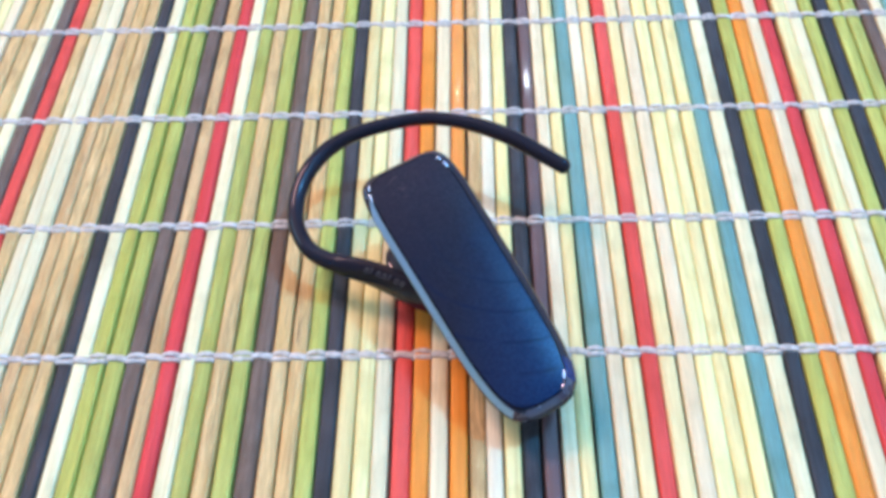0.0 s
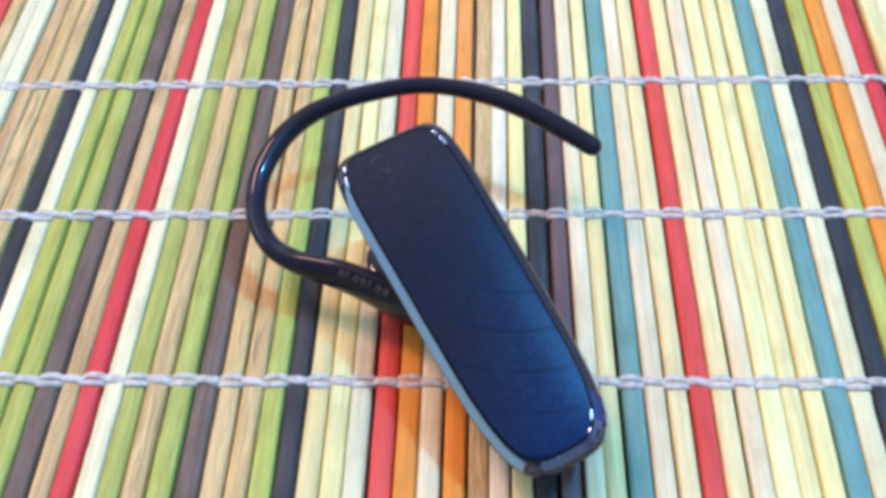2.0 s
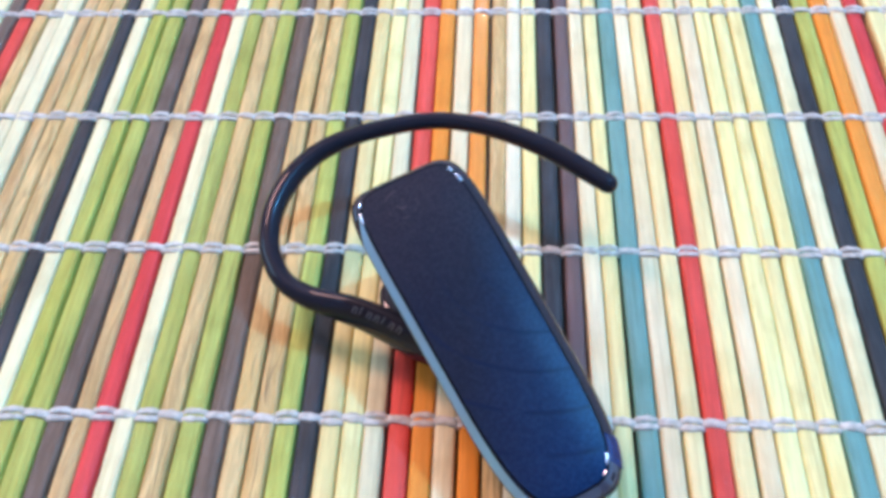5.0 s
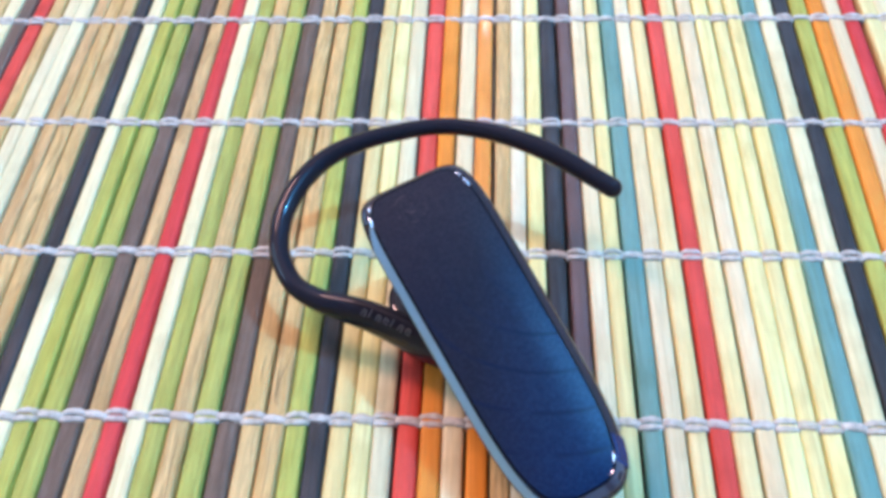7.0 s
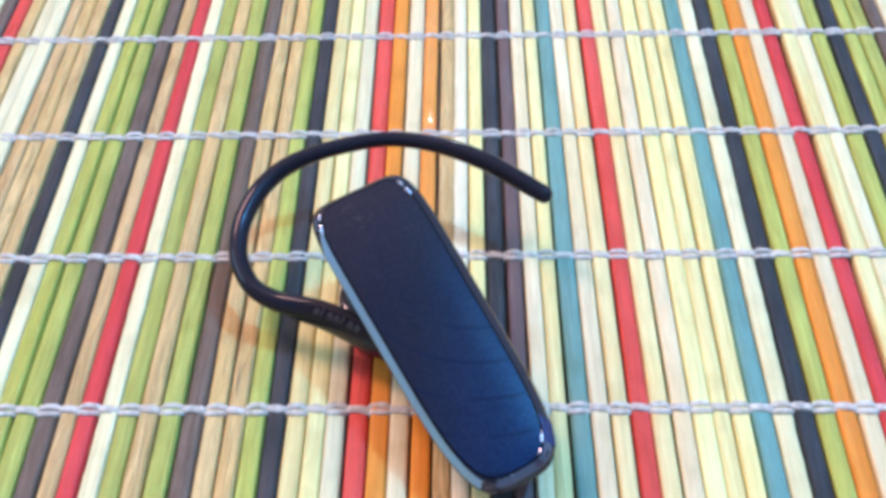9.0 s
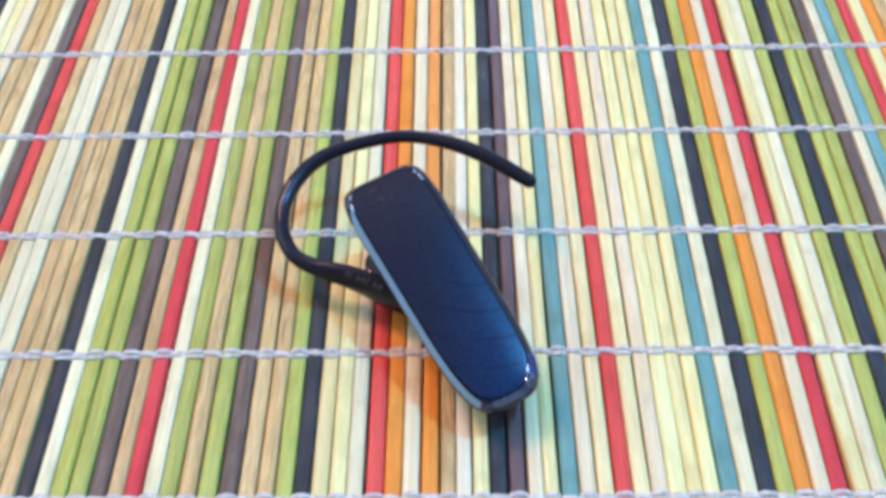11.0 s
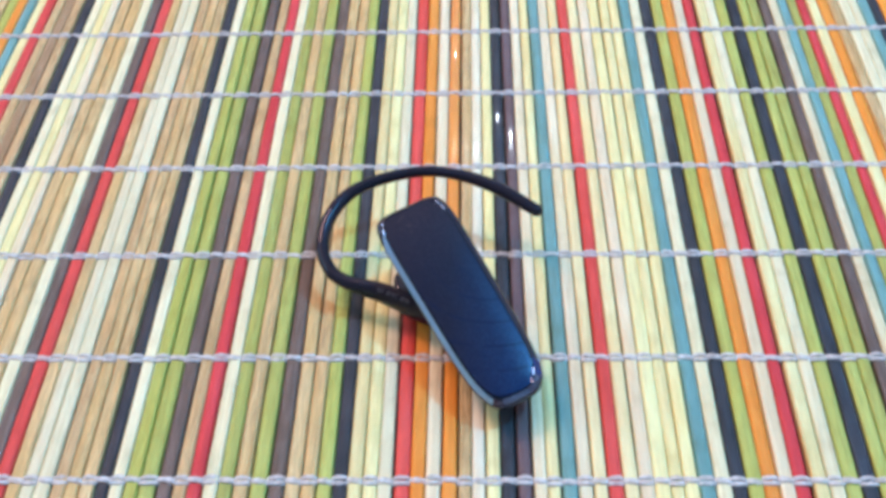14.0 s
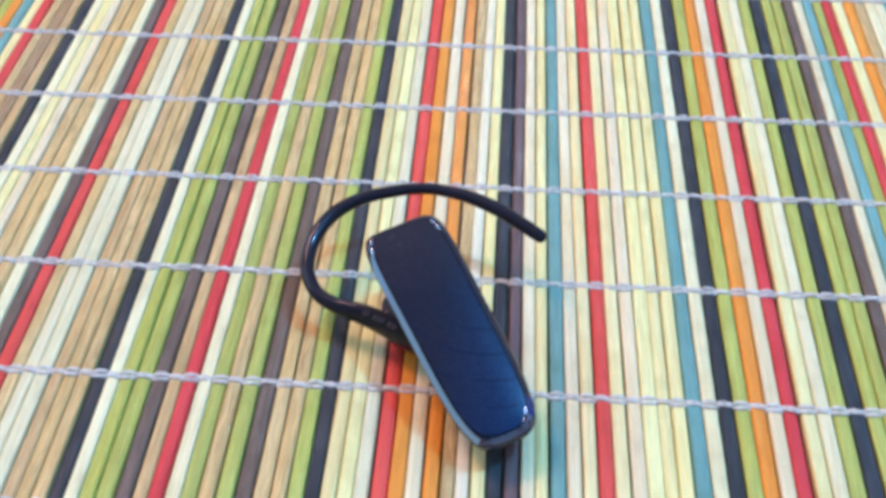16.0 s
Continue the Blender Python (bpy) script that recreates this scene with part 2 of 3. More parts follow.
THREAD = thread_material()
CRACK = material("split_bamboo", (0.34, 0.20, 0.08), 0.8)[0]
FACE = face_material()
CHROME = plastic_material("satin_silver_trim", (0.29, 0.50, 0.64), 0.36, 0.75)
PEWTER = plastic_material("pale_pewter_trim", (0.15, 0.15, 0.17), 0.22, 0.6)
PLUM = plastic_material("dusky_plum_plating", (0.085, 0.070, 0.085), 0.30, 0.5)
POLISH = plastic_material("polished_chrome", (0.80, 0.84, 0.88), 0.10, 1.0)
SMOKE = plastic_material("smoked_plating", (0.05, 0.055, 0.07), 0.12, 0.8)
BLUE = plastic_material("clear_blue_plastic", (0.004, 0.016, 0.085), 0.05, 0.0, 1.0)
RIM = plastic_material("smoky_rim", (0.030, 0.027, 0.033), 0.16)
SHELL = plastic_material("black_shell", (0.015, 0.015, 0.021), 0.05, 0.0, 0.0)
SHELL.node_tree.nodes["Principled BSDF"].inputs["Specular IOR Level"].default_value = 0.6
HOOK = plastic_material("glossy_black_plastic", (0.0155, 0.0145, 0.0200), 0.042)
HOOK.node_tree.nodes["Principled BSDF"].inputs["Specular IOR Level"].default_value = 0.20
RUBBER = plastic_material("dark_rubber", (0.03, 0.03, 0.035), 0.45)
JOINT = plastic_material("dark_joint", (0.004, 0.004, 0.005), 0.7)
JOINT.node_tree.nodes["Principled BSDF"].inputs["Specular IOR Level"].default_value = 0.05
PRINT = plastic_material("grey_print", (0.11, 0.11, 0.12), 0.6)
WOOD = rough_material("dark_table_wood", (0.10, 0.055, 0.03), (0.055, 0.03, 0.018), 14.0, 0.45)
PLASTER = rough_material("wall_plaster", (0.57, 0.57, 0.61), (0.51, 0.51, 0.55), 3.0, 0.9)
CEILING = rough_material("ceiling_paint", (0.53, 0.53, 0.57), (0.47, 0.47, 0.51), 3.0, 0.9)
CARPET = rough_material("carpet", (0.22, 0.18, 0.14), (0.16, 0.13, 0.10), 60.0, 0.95)


# ---- building blocks ----
def mesh_of(name, bm, mat, smooth=True):
    me = bpy.data.meshes.new(name)
    bmesh.ops.recalc_face_normals(bm, faces=bm.faces)
    bm.to_mesh(me)
    bm.free()
    me.materials.append(mat)
    for p in me.polygons:
        p.use_smooth = smooth
    return me


def part(name, bm, mat, parent=None, label="", smooth=True):
    ob = new(name, mesh_of(name, bm, mat, smooth))
    ob.parent = parent
    return tagged(ob, label)


def box(bm, lo, hi):
    made = bmesh.ops.create_cube(bm, size=1)["verts"]
    for v in made:
        v.co = [(l + h) / 2 + c * (h - l) for l, h, c in zip(lo, hi, v.co)]
    return made


def loft(bm, rings, close_start=True, close_end=True):
    """Skin closed rings of equal count, one after another."""
    rows = [[bm.verts.new(p) for p in ring] for ring in rings]
    n = len(rows[0])
    for a, b in zip(rows, rows[1:]):
        for i in range(n):
            bm.faces.new((a[i], a[(i + 1) % n], b[(i + 1) % n], b[i]))
    if close_start:
        bm.faces.new(rows[0][::-1])
    if close_end:
        bm.faces.new(rows[-1])
    return rows


def smooth_path(points, steps):
    """Catmull-Rom through points (any number of columns)."""
    p = np.array(points, float)
    p = np.vstack([2 * p[0] - p[1], p, 2 * p[-1] - p[-2]])
    out = []
    for i in range(1, len(p) - 2):
        for s in np.arange(steps) / steps:
            a, b, c, d = p[i - 1], p[i], p[i + 1], p[i + 2]
            out.append(0.5 * (2 * b + (c - a) * s + (2 * a - 5 * b + 4 * c - d) * s * s + (3 * b - a - 3 * c + d) * s ** 3))
    out.append(p[-2])
    return np.array(out)


def tube(bm, path, sides=8, caps=True):
    """A tube along rows of x, y, z, radius across, radius upright."""
    rings = []
    for i, row in enumerate(path):
        ahead = Vector(path[min(i + 1, len(path) - 1)][:3]) - Vector(path[max(i - 1, 0)][:3])
        side = ahead.cross(Vector((0, 0, 1))).normalized()
        above = side.cross(ahead).normalized()
        rings.append([Vector(row[:3]) + side * row[3] * math.cos(a) + above * row[4] * math.sin(a)
                      for a in (2 * math.pi * k / sides for k in range(sides))])
    loft(bm, rings, caps, caps)


# ---- the room: table, floor, walls, ceiling ----
TABLE_TOP = -0.0034


def slab(name, lo, hi, mat, label, category):
    bm = bmesh.new()
    box(bm, lo, hi)
    return tagged(part(name, bm, mat, None, label, False), label, category, kind="structure")


FLOOR_Z, CEIL_Z = -0.75, 2.05
slab("floor", (-2.1, -2.1, FLOOR_Z - 0.1), (2.1, 2.7, FLOOR_Z), CARPET, "brown carpeted floor of the room", "floor")
slab("ceiling", (-2.1, -2.1, CEIL_Z), (2.1, 2.7, CEIL_Z + 0.1), CEILING, "pale grey painted ceiling of the room", "ceiling")
slab("wall_north", (-2.1, 2.6, FLOOR_Z), (2.1, 2.7, CEIL_Z), PLASTER, "plain pale plaster wall", "wall")
slab("wall_south", (-2.1, -2.1, FLOOR_Z), (2.1, -2.0, CEIL_Z), PLASTER, "plain pale plaster wall", "wall")
slab("wall_east", (2.0, -2.0, FLOOR_Z), (2.1, 2.6, CEIL_Z), PLASTER, "plain pale plaster wall", "wall")


def west_wall():
    """The wall with the opening of the added, unseen window in it."""
    bm = bmesh.new()
    y0, y1, z0, z1 = -0.4, 0.6, 0.75, 1.85
    box(bm, (-2.1, -2.0, FLOOR_Z), (-2.0, y0, CEIL_Z))
    box(bm, (-2.1, y1, FLOOR_Z), (-2.0, 2.6, CEIL_Z))
    box(bm, (-2.1, y0, FLOOR_Z), (-2.0, y1, z0))
    box(bm, (-2.1, y0, z1), (-2.0, y1, CEIL_Z))
    tagged(part("wall_west", bm, PLASTER, None, "", False), "plain pale plaster wall with an added window opening", "wall", kind="structure")


west_wall()


def dining_table():
    base = tagged(new("dining_table"), "dark wooden table under the placemat", "table")
    base.location = (0, 0.1, FLOOR_Z)
    bm = bmesh.new()
    box(bm, (-0.75, -0.5, TABLE_TOP - FLOOR_Z - 0.03), (0.75, 0.5, TABLE_TOP - FLOOR_Z))
    bmesh.ops.bevel(bm, geom=bm.edges[:], offset=0.005, segments=2, affect="EDGES")
    part("tabletop", bm, WOOD, base, smooth=False)
    for sx in (-1, 1):
        for sy in (-1, 1):
            bm = bmesh.new()
            x, y = sx * 0.68, sy * 0.43
            box(bm, (x - 0.03, y - 0.03, 0), (x + 0.03, y + 0.03, TABLE_TOP - FLOOR_Z - 0.03))
            part("leg", bm, WOOD, base, smooth=False)


dining_table()

# ---- the placemat: dyed bamboo sticks tied by rows of cotton thread ----
# Colours from one side to the other; the red stick in the middle is number 0.
ORDER = "wykgctgobyrtutkwycttwnrtwwtttkwggntrwgtgnttgkyywrocOtWyKNcybcprpcyyybwkgocrywgkggnwbgryotwwbkoyrt"
FIRST = -48
# Millimetres from stick to stick, from number -34 on; the outer ones stand 3 mm apart.
STEPS = [2.93, 2.77, 2.69, 3.15, 3.23, 3.3, 3.07, 3.07, 2.91, 2.91, 3.06, 2.98, 2.81, 2.94, 2.81, 2.86, 2.97, 3.39, 3.52, 3.12, 2.92, 2.99, 3.05, 3.03, 3.35, 3.35, 3.28, 3.04, 3.06, 3.08, 2.92, 2.98, 2.97, 3.19, 3.29, 3.11, 3.2, 3.07, 2.81, 2.88, 2.88, 3.18, 2.8, 2.72, 3.07, 2.97, 2.91, 3.01, 3.02, 2.99, 3.11, 3.03, 2.86, 3.15, 3.12, 2.99, 3.24, 3.27, 3.09, 3.07, 3.47, 2.96, 3.18, 3.32, 3.17, 2.95, 3.32, 2.87, 2.8, 2.8, 2.79, 3.09, 3.3, 3.01]
LEAN = ((-48, 0.004), (-21, 0.004), (-19, 0.0015), (-13, 0.008), (-9, 0.003), (0, -0.001), (4, 0.002), (14, -0.0045), (20, 0.0015), (26, 0.0075), (48, 0.0075))
X = {-34: -0.10334}
for k, step in enumerate(STEPS):
    X[-33 + k] = X[-34 + k] + step / 1000
for k in range(-35, FIRST - 2, -1):
    X[k] = X[k + 1] - 0.003
for k in range(-34 + len(STEPS) + 1, 51):
    X[k] = X[k - 1] + 0.003
Y0, Y1 = -0.110, 0.225
THREAD_Y = [-0.0898, -0.0597, -0.0296, 0.0005, 0.0308, 0.0612, 0.0910, 0.1196, 0.1495, 0.1795, 0.2095]
rng = random.Random(4)


def lean_of(i):
    return float(np.interp(i, [k for k, _ in LEAN], [v for _, v in LEAN]))


def stick_x(i, y):
    """The middle of stick i at y: most lean a little."""
    return X[i] + lean_of(i) * (y - 0.04)


def stick_mesh(width, height, seed, mat, chipped=False, crown=0.00013, swell=(0.0, 0.0)):
    """One split stick along y, rounded on top, with slightly uneven sides."""
    bm = bmesh.new()
    rings = []
    n = 360 if chipped else 96
    tilt = crown * math.sin(seed * 2.4)
    for j in range(n + 1):
        y = Y0 + (Y1 - Y0) * j / n
        k = Vector((seed * 3.7, y * 28, 0.5))
        bend = 0.00024 * noise.noise(Vector((seed * 1.9, y * 11, 3.3)))
        w = width * (1 + 0.05 * noise.noise(k) + 0.035 * noise.noise(Vector((seed * 5.3, y * 170, 7))))
        if chipped:
            w *= 1 + 0.16 * max(0.0, noise.noise(Vector((seed, y * 420, 1))) + 0.5 * noise.noise(Vector((seed, y * 60, 4))))
        h = 0.00012 * noise.noise(k + Vector((9, 0, 0)))
        if crown < 0.0001:
            h = h * 0.2 + swell[1] * (y - swell[0]) * math.exp(-((y - swell[0]) / 0.009) ** 2)
        ring = []
        for a in range(20):
            c, s = math.cos(2 * math.pi * a / 20), math.sin(2 * math.pi * a / 20)
            x = math.copysign(abs(c) ** 0.42, c) * w / 2
            z = math.copysign(abs(s) ** 0.42, s) * height / 2
            ring.append((x + bend, y, z - height / 2 + h - tilt * abs(x / w - 0.15 * math.sin(seed)) * 2))
        rings.append(ring)
    loft(bm, rings)
    return mesh_of("stick", bm, mat)


# Where a varnished stick swells, and how steeply; then the degrees by which it leans: shaped to place the glints
SWELL = {"K": (0.0815, 0.021), "N": (0.0735, 0.0095)}
GLOSS_ROLL = {"O": 2.6, "W": 1.6, "K": 1.5, "N": 0.2}
placemat = tagged(new("placemat"), "striped bamboo-stick placemat tied with white cotton thread on the table", "placemat")
for n, key in enumerate(ORDER):
    i = FIRST + n
    room = min(X[i + 1] - X[i], X[i] - X[i - 1], 0.00325)
    ob = new("stick", stick_mesh(room - rng.uniform(0.00010, 0.00024), 0.0026, n, STICKS[key], i in (21, -12), 0.00002 if key in "OWKN" else 0.00013, SWELL.get(key, (0.0, 0.0))))
    ob.parent = placemat
    ob.location = (stick_x(i, 0), 0, rng.uniform(-0.00012, 0.00005))
    roll = rng.uniform(-5, 5)
    ob.rotation_euler = (0, radians(GLOSS_ROLL.get(key, roll)), -math.atan(lean_of(i)))


def thread_row(y, seed):
    """One tie across the mat: two cords that pass over the sticks as a pair, then as a single cord."""
    r = random.Random(seed)
    bm = bmesh.new()
    for n in range(len(ORDER)):
        i = FIRST + n
        x, half = stick_x(i, y), (X[i + 1] - X[i - 1]) / 4
        yy = y + 0.0003 * noise.noise(Vector((n * 0.35, seed, 0)))
        double = (n + seed) % 2 == 0
        offsets = (-0.00064, 0.00064) if double else (r.uniform(-0.0002, 0.0002),)
        thick = (0.00054, 0.00030) if double else (0.00072, 0.00030)
        for o in offsets:
            path = []
            for s in range(11):
                a = math.pi * s / 10
                loose = 1 + 0.28 * noise.noise(Vector((n * 9.1 + s * 0.9, o * 9000, seed)))
                pull = (1 - math.sin(a)) * (0.5 if double else 0.2)
                path.append((x - math.cos(a) * (half + 0.0001), yy + o * (1 - pull) + (0 if double else 0.0002 * math.cos(a)),
                             -0.0011 + 0.0012 * math.sin(a) ** 0.6, thick[0] * loose, thick[1] * loose))
            tube(bm, path, 6)
    part("thread", bm, THREAD, placemat)


for k, y in enumerate(THREAD_Y):
    thread_row(y, k)


def crack(i, points):
    """A dark split in the skin of stick i: millimetres across it from its middle, and y."""
    bm = bmesh.new()
    path = smooth_path([(stick_x(i, y / 1000) + across / 1000, y / 1000, 0.0) for across, y in points], 5)
    n = len(path) - 1
    tube(bm, [(*p, 0.00001 + 0.00006 * math.sin(math.pi * j / n), 0.00005) for j, p in enumerate(path)], 5)
    part("crack", bm, CRACK, placemat)


crack(-6, ((0.75, 12.5), (0.55, 10.0), (0.0, 8.0), (-0.35, 5.5), (-0.25, 3.2), (0.2, 2.2)))
crack(-6, ((-0.5, 9.0), (-0.6, 6.0), (-0.45, 3.0)))
crack(-7, ((0.3, 11.0), (0.1, 8.5), (0.35, 6.0)))
crack(-10, ((0.4, -2.0), (0.2, -6.5), (0.45, -11.0), (0.3, -16.0)))
crack(-6, ((-0.1, -2.5), (0.15, -7.0), (-0.1, -12.0)))


# ---- the headset ----
TOP_END, LOW_END = Vector((0.00042, 0.02480, 0.02300)), Vector((0.02486, -0.01605, 0.00822))
along = (TOP_END - LOW_END).normalized()
across = Vector((0.8665, 0.4919, 0.0847))
across = (across - along * across.dot(along)).normalized()
up = across.cross(along).normalized()
centre = (TOP_END + LOW_END) / 2
HEAD = Matrix((across, along, up)).transposed().to_4x4()
HEAD.translation = centre
HALF = (TOP_END - LOW_END).length / 2


def outline(inset, w, count=72, pull=0.0, roll=0.0):
    """The head's plan as a ring: y along it (top end positive), x across, at the level w."""
    ring = []
    for k in range(count):
        a = 2 * math.pi * k / count
        c, s = math.cos(a), math.sin(a)
        e = 2 / (6.6 if s > 0 else 3.8)
        y = math.copysign(abs(s) ** e, s) * (HALF - inset)
        wide = 0.00856 + 0.00041 * y / HALF
        x = math.copysign(abs(c) ** e, c) * (wide - inset) - (0.00026 + 0.00034 * max(0.0, y / HALF) ** 4 if c < 0 else 0.0) * abs(c) ** 0.3
        y += 0.00028 * max(0.0, y / HALF) ** 6
        y += 1.1 * pull * max(0.0, -y / HALF) ** 3
        ring.append((x - pull * max(0.0, x / wide) - 0.5 * pull * max(0.0, -x / wide), y, w - roll * max(0.0, -y / HALF) ** 5))
    return ring


headset = tagged(new("headset"), "glossy dark blue wireless headset with black ear hook on placemat", "headset")
headset.matrix_world = HEAD


def ring_part(name, levels, mat, label="", close=(True, True)):
    bm = bmesh.new()
    loft(bm, [outline(level[0], level[1], 72, level[2] if len(level) > 2 else 0.0, level[3] if len(level) > 3 else 0.0) for level in levels], *close)
    return part(name, bm, mat, headset, label)


P = 0.00055  # the band is wider on one side
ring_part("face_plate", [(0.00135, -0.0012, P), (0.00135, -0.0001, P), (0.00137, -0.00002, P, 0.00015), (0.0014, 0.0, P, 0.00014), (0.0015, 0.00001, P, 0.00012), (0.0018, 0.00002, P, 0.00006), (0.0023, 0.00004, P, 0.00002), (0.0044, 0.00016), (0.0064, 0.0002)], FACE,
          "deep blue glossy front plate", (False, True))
ring_part("rim", [(0.0014, -0.0012, P), (0.0014, -0.00028, P), (0.0013, -0.00027, P), (0.0011, -0.00038, P), (0.0007, -0.0009), (0.0003, -0.0015), (0.0001, -0.0019), (0.0003, -0.0021)], RIM,
          "dark smoky edge band", (False, False))
ring_part("back_shell", [(0.0008, -0.0017), (0.0002, -0.0019), (0.0004, -0.0036), (0.0014, -0.0058), (0.0032, -0.0073), (0.0055, -0.0077)], SHELL, "black back shell")


def edge_piece(name, start, stop, mat, label, levels, taper=0.0, point=0):
    """A length of trim let into the edge band, from one station of its outline to another, pointed over its first stations."""
    bm = bmesh.new()
    rows = []
    for inset, w in levels:
        wide, thin = outline(inset, w, 144), outline(0.3 * 0.0003 + 0.7 * inset, w - 0.4 * (inset - 0.0003) * taper, 144)
        rows.append([bm.verts.new(Vector(wide[k]).lerp(Vector(thin[k]), taper * (k - start) / (stop - start))) for k in range(start, stop + 1)])
    for row in rows[2:]:
        for k in range(point):
            row[k].co = rows[1][k].co.lerp(row[k].co, 0.2 + 0.8 * k / point)
    for a, b in zip(rows, rows[1:]):
        for k in range(len(a) - 1):
            bm.faces.new((a[k], a[k + 1], b[k + 1], b[k]))
    part(name, bm, mat, headset, label, mat is SMOKE)


STRIP = ((0.00110, -0.00050), (0.00100, -0.00016), (0.00014, -0.00126), (0.00010, -0.00145), (0.0004, -0.0020))
END = ((0.0020, -0.00046), (0.00188, -0.00016), (0.00178, -0.00012), (0.0012, -0.0004), (0.00072, -0.00072), (0.00066, -0.00086), (0.0009, -0.0012))
WINDOW = ((0.0020, -0.00046), (0.00188, -0.00016), (0.00178, -0.00012), (0.0012, -0.0004), (0.00022, -0.00116), (0.00004, -0.00140), (0.0004, -0.0020))
edge_piece("trim_strip", 57, 95, CHROME, "silvery blue trim strip", STRIP, 0.5, 8)
edge_piece("corner_cap", 49, 57, SMOKE, "smoked silver corner cap", STRIP)
edge_piece("corner_cap", 95, 101, PLUM, "dusky plum corner cap", STRIP)
edge_piece("end_bevel", 101, 110, PEWTER, "pale pewter end bevel", END)
edge_piece("end_joint", 110, 113, PLUM, "dusky plum joint between the bevels", END)
edge_piece("end_bevel", 113, 121, PEWTER, "pale pewter end bevel", END)
edge_piece("corner_window", 121, 129, BLUE, "clear blue corner window", WINDOW)


def bezel(start, stop, inset, pull, w):
    """A short polished bead on the corner of the front plate's edge, added to give a sparkle there."""
    ring = outline(inset, w, 144, pull)
    stations = [k % 144 for k in range(start, stop + 1)]
    path = []
    for n, k in enumerate(stations):
        r = 0.00026 * math.sin(math.pi * (n + 0.6) / (len(stations) + 0.2)) ** 0.5
        path.append((*ring[k], r, r))
    bm = bmesh.new()
    tube(bm, smooth_path(path, 3), 10)
    part("bezel_glint_bead", bm, POLISH, headset, "polished chrome bead that makes a bezel corner's glint")


def gasket():
    """The thin dark joint round the front plate."""
    ring = outline(0.00142, -0.00004, 144, P)
    bm = bmesh.new()
    tube(bm, [(*p, 0.00015, 0.00012) for p in ring + ring[:1]], 6, False)
    part("gasket", bm, JOINT, headset, "thin dark joint round the plate")


gasket()
# beads added at the corners, one for each sparkle on the bezel
bezel(48, 52, 0.00108, 0.0, -0.00016)
bezel(54, 59, 0.00106, 0.0, -0.00014)
bezel(13, 18, 0.00142, P, -0.00012)
bezel(19, 23, 0.00142, P, -0.00012)
bezel(113, 118, 0.00150, P, -0.00022)
bezel(119, 124, 0.00150, P, -0.00016)


def end_slot():
    """The small dark slot let into the end bevel."""
    a, b = [outline(inset, w, 144) for inset, w in ((0.0012, -0.00036), (0.0009, -0.00060))]
    bm = bmesh.new()
    loft(bm, [[Vector(a[k]) + Vector((0, 0, 0.00003)), Vector(b[k]) + Vector((0, 0, 0.00003)), Vector(b[k]) - Vector((0, 0, 0.0003)), Vector(a[k]) - Vector((0, 0, 0.0003))] for k in range(115, 119)])
    part("charging_slot", bm, SHELL, headset, "small dark slot in the end bevel", False)


end_slot()


def ear_hook():
    # x, y, z and radius in millimetres, from the tip round to the arm under the head
    spine = ((29.2, 32.3, 13.0, 1.46),
             (22.4, 36.9, 14.2, 1.57),
             (18.2, 39.2, 14.8, 1.54),
             (14.0, 41.1, 15.1, 1.46),
             (9.8, 42.4, 15.2, 1.34),
             (5.4, 43.2, 15.2, 1.30),
             (1.1, 43.1, 15.0, 1.30),
             (-3.1, 42.2, 14.8, 1.35),
             (-7.4, 40.9, 14.5, 1.39),
             (-11.6, 38.9, 14.0, 1.47),
             (-14.8, 36.3, 13.3, 1.55),
             (-17.4, 32.5, 12.4, 1.62),
             (-19.0, 27.8, 11.2, 1.60),
             (-19.0, 22.8, 10.0, 1.53),
             (-17.7, 19.3, 9.1, 1.51),
             (-15.9, 16.9, 8.5, 1.50),
             (-12.9, 15.1, 8.0, 1.66),
             (-9.6, 14.0, 7.7, 2.05),
             (-5.5, 12.7, 7.4, 2.5),
             (-1.5, 10.9, 7.0, 2.8),
             (2.5, 8.8, 6.5, 3.0),
             (7.0, 6.5, 6.2, 2.9))
    # the arm is a blade, narrow from above and tall
    blade = lambda r: (r - 0.85 * max(0.0, r - 1.6), r + 0.45 * max(0.0, r - 1.6))
    path = smooth_path([[c / 1000 for c in (*row[:3], *blade(row[3]))] for row in spine], 6)
    ahead = (path[0, :3] - path[1, :3]) / np.linalg.norm(path[0, :3] - path[1, :3])
    r = path[0, 3]
    tip = [[*(path[0, :3] + ahead * r * math.sin(a)), r * math.cos(a), r * math.cos(a)] for a in (1.5, 1.25, 1.0, 0.7, 0.35)]
    path = np.vstack([tip, path])
    bm = bmesh.new()
    tube(bm, path, 16)
    bm.transform(HEAD.inverted())
    return part("ear_hook", bm, HOOK, headset, "curved glossy black ear hook"), path


hook, SPINE = ear_hook()


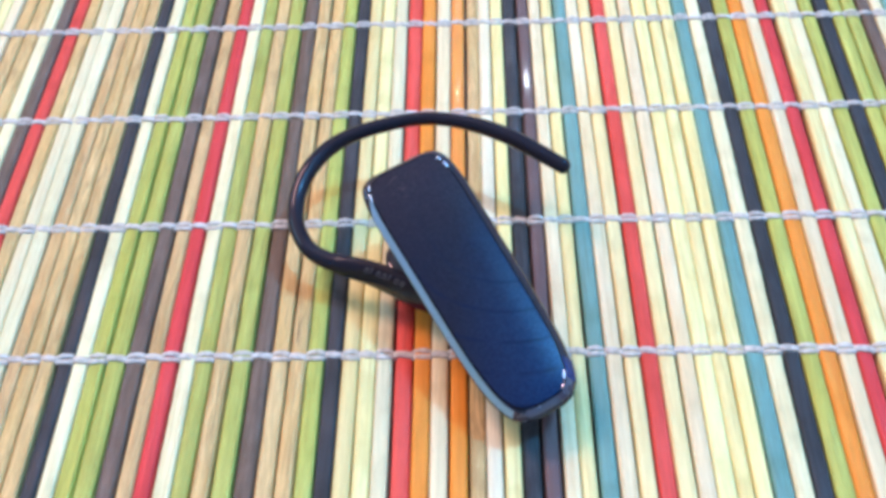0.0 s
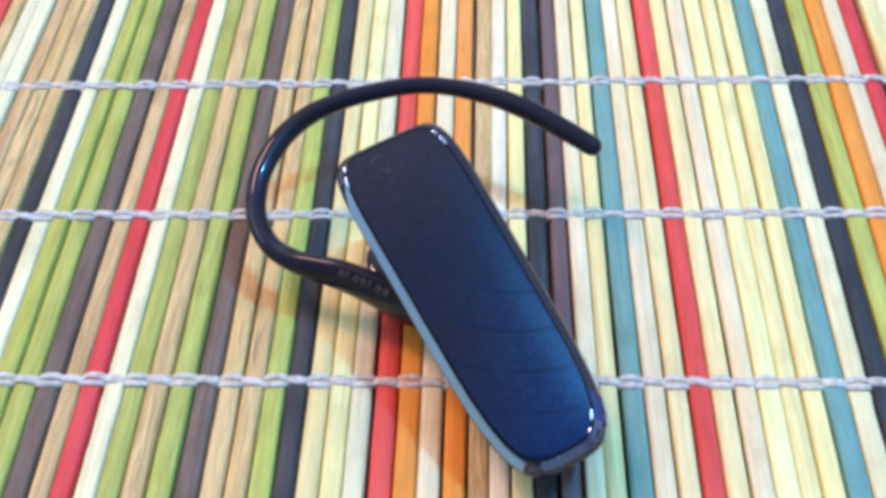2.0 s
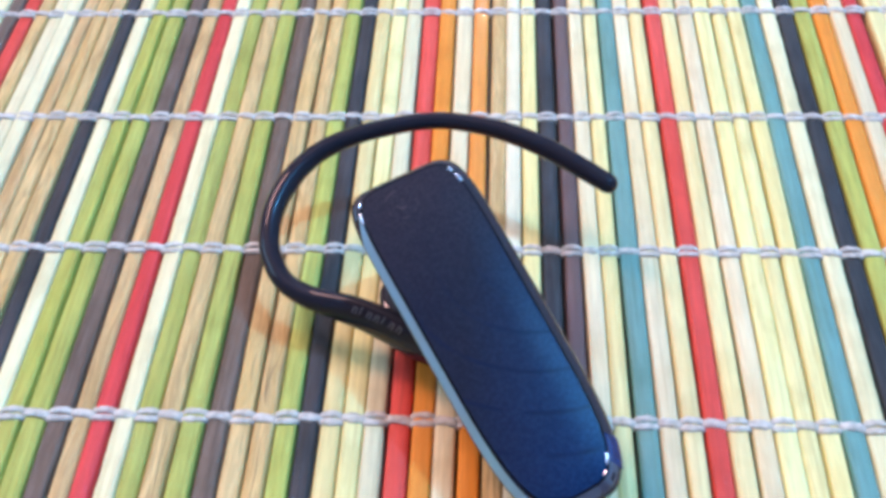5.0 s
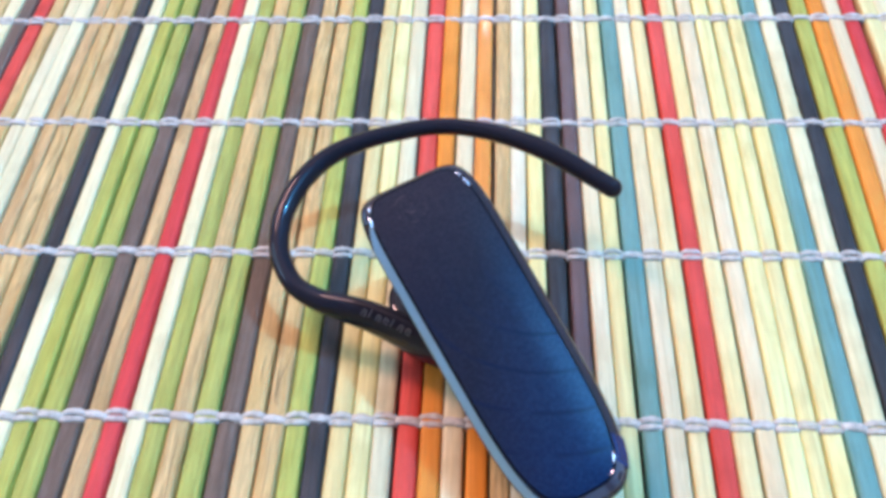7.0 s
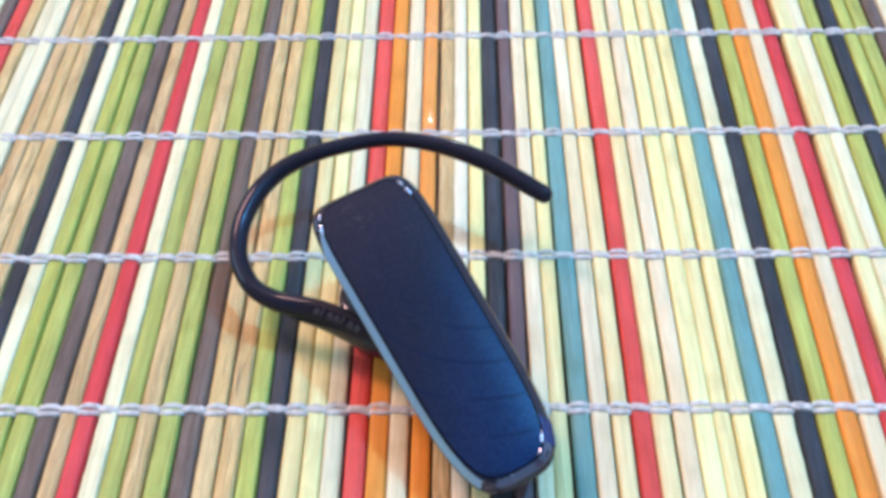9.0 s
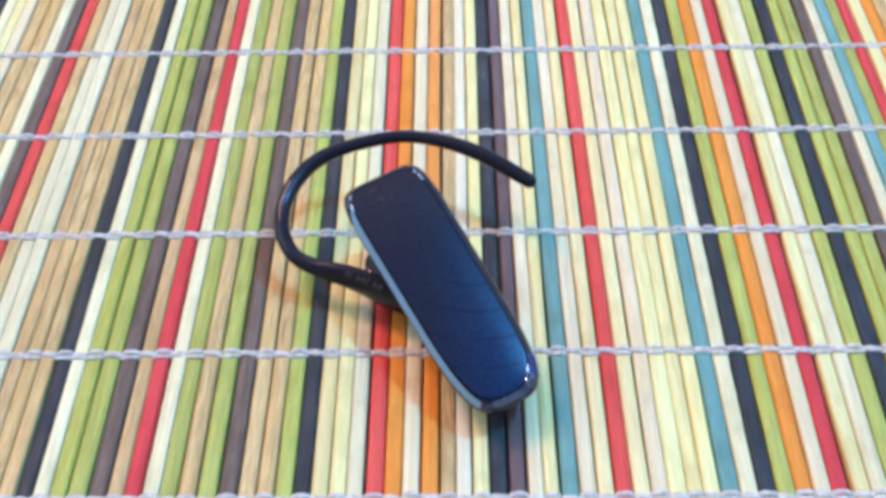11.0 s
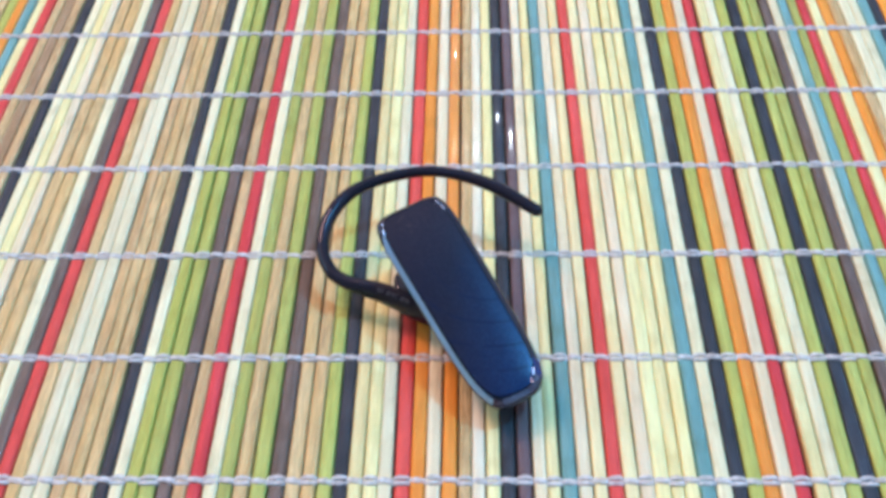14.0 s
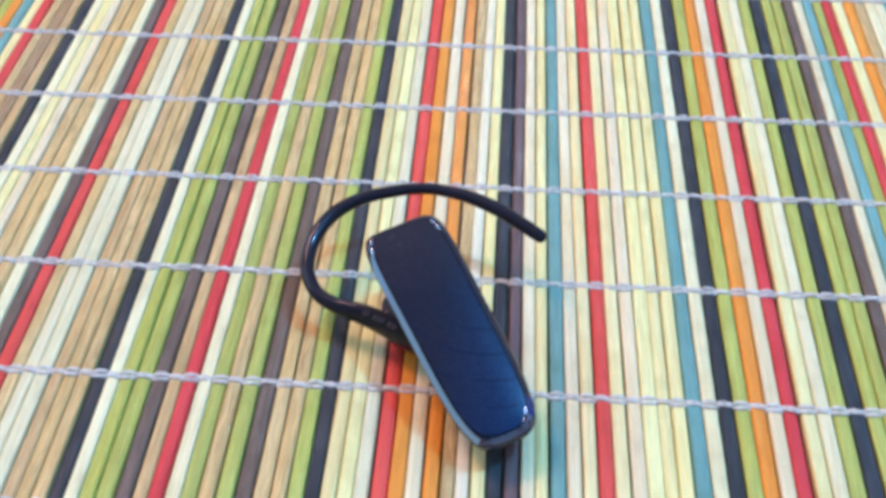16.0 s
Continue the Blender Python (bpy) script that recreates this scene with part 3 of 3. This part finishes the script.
def ear_bud():
    """The speaker under the head, on which the upper end leans."""
    bm = bmesh.new()
    rings = []
    for r, z in ((2.2, 0.1), (4.0, 0.5), (4.9, 2.0), (4.7, 4.5), (4.0, 7.0), (4.4, 9.5)):
        rings.append([(0.0024 + r / 1000 * math.cos(a), 0.0152 + r / 1000 * math.sin(a), z / 1000) for a in (2 * math.pi * k / 24 for k in range(24))])
    loft(bm, rings)
    bm.transform(HEAD.inverted())
    part("ear_bud", bm, RUBBER, headset, "dark rubber ear bud")
    bm = bmesh.new()
    rings = []
    for r, z in ((4.2, 7.4), (4.9, 7.5), (5.15, 7.9), (5.1, 8.4), (4.7, 8.7), (4.2, 8.7)):
        rings.append([(0.0024 + r / 1000 * math.cos(a), 0.0152 + r / 1000 * math.sin(a), z / 1000) for a in (2 * math.pi * k / 32 for k in range(32))])
    loft(bm, rings)
    bm.transform(HEAD.inverted())
    part("collar", bm, SHELL, headset, "narrow glossy collar round the ear bud")


ear_bud()


def print_marks():
    """Pale letter-like marks printed along the arm, as plain thin bars."""
    arm = SPINE[SPINE[:, 0].argmin():]
    for k in range(7):
        x = -0.0054 + 0.00104 * k
        p = [float(np.interp(x, arm[:, 0], arm[:, c])) for c in range(5)]
        q = [float(np.interp(x + 0.0005, arm[:, 0], arm[:, c])) for c in range(3)]
        run = (Vector(q) - Vector(p[:3])).normalized()
        side = run.cross(Vector((0, 0, 1))).normalized()
        above = side.cross(run)
        turn = radians(48)
        out = (side * math.cos(turn) / p[3] + above * math.sin(turn) / p[4]).normalized()
        stand = Matrix((run, out.cross(run), out)).transposed().to_4x4()
        stand.translation = Vector(p[:3]) + side * p[3] * math.cos(turn) + above * p[4] * math.sin(turn) + out * 0.00003
        bm = bmesh.new()
        tall = 0.00062 if k % 3 == 1 else 0.00040
        box(bm, (-0.00030, -0.00042, -0.00004), (-0.00016, tall, 0.00003))
        if k % 3 != 1:
            box(bm, (0.00010, -0.00042, -0.00004), (0.00024, tall, 0.00003))
            box(bm, (-0.00016, tall - 0.00014, -0.00004), (0.00010, tall, 0.00003))
        bm.transform(HEAD.inverted() @ stand @ Matrix.Rotation(radians(-12), 4, "Z") @ Matrix.Scale(1.22, 4))
        part("print_mark", bm, PRINT, hook, "pale grey printed mark", False)


print_marks()
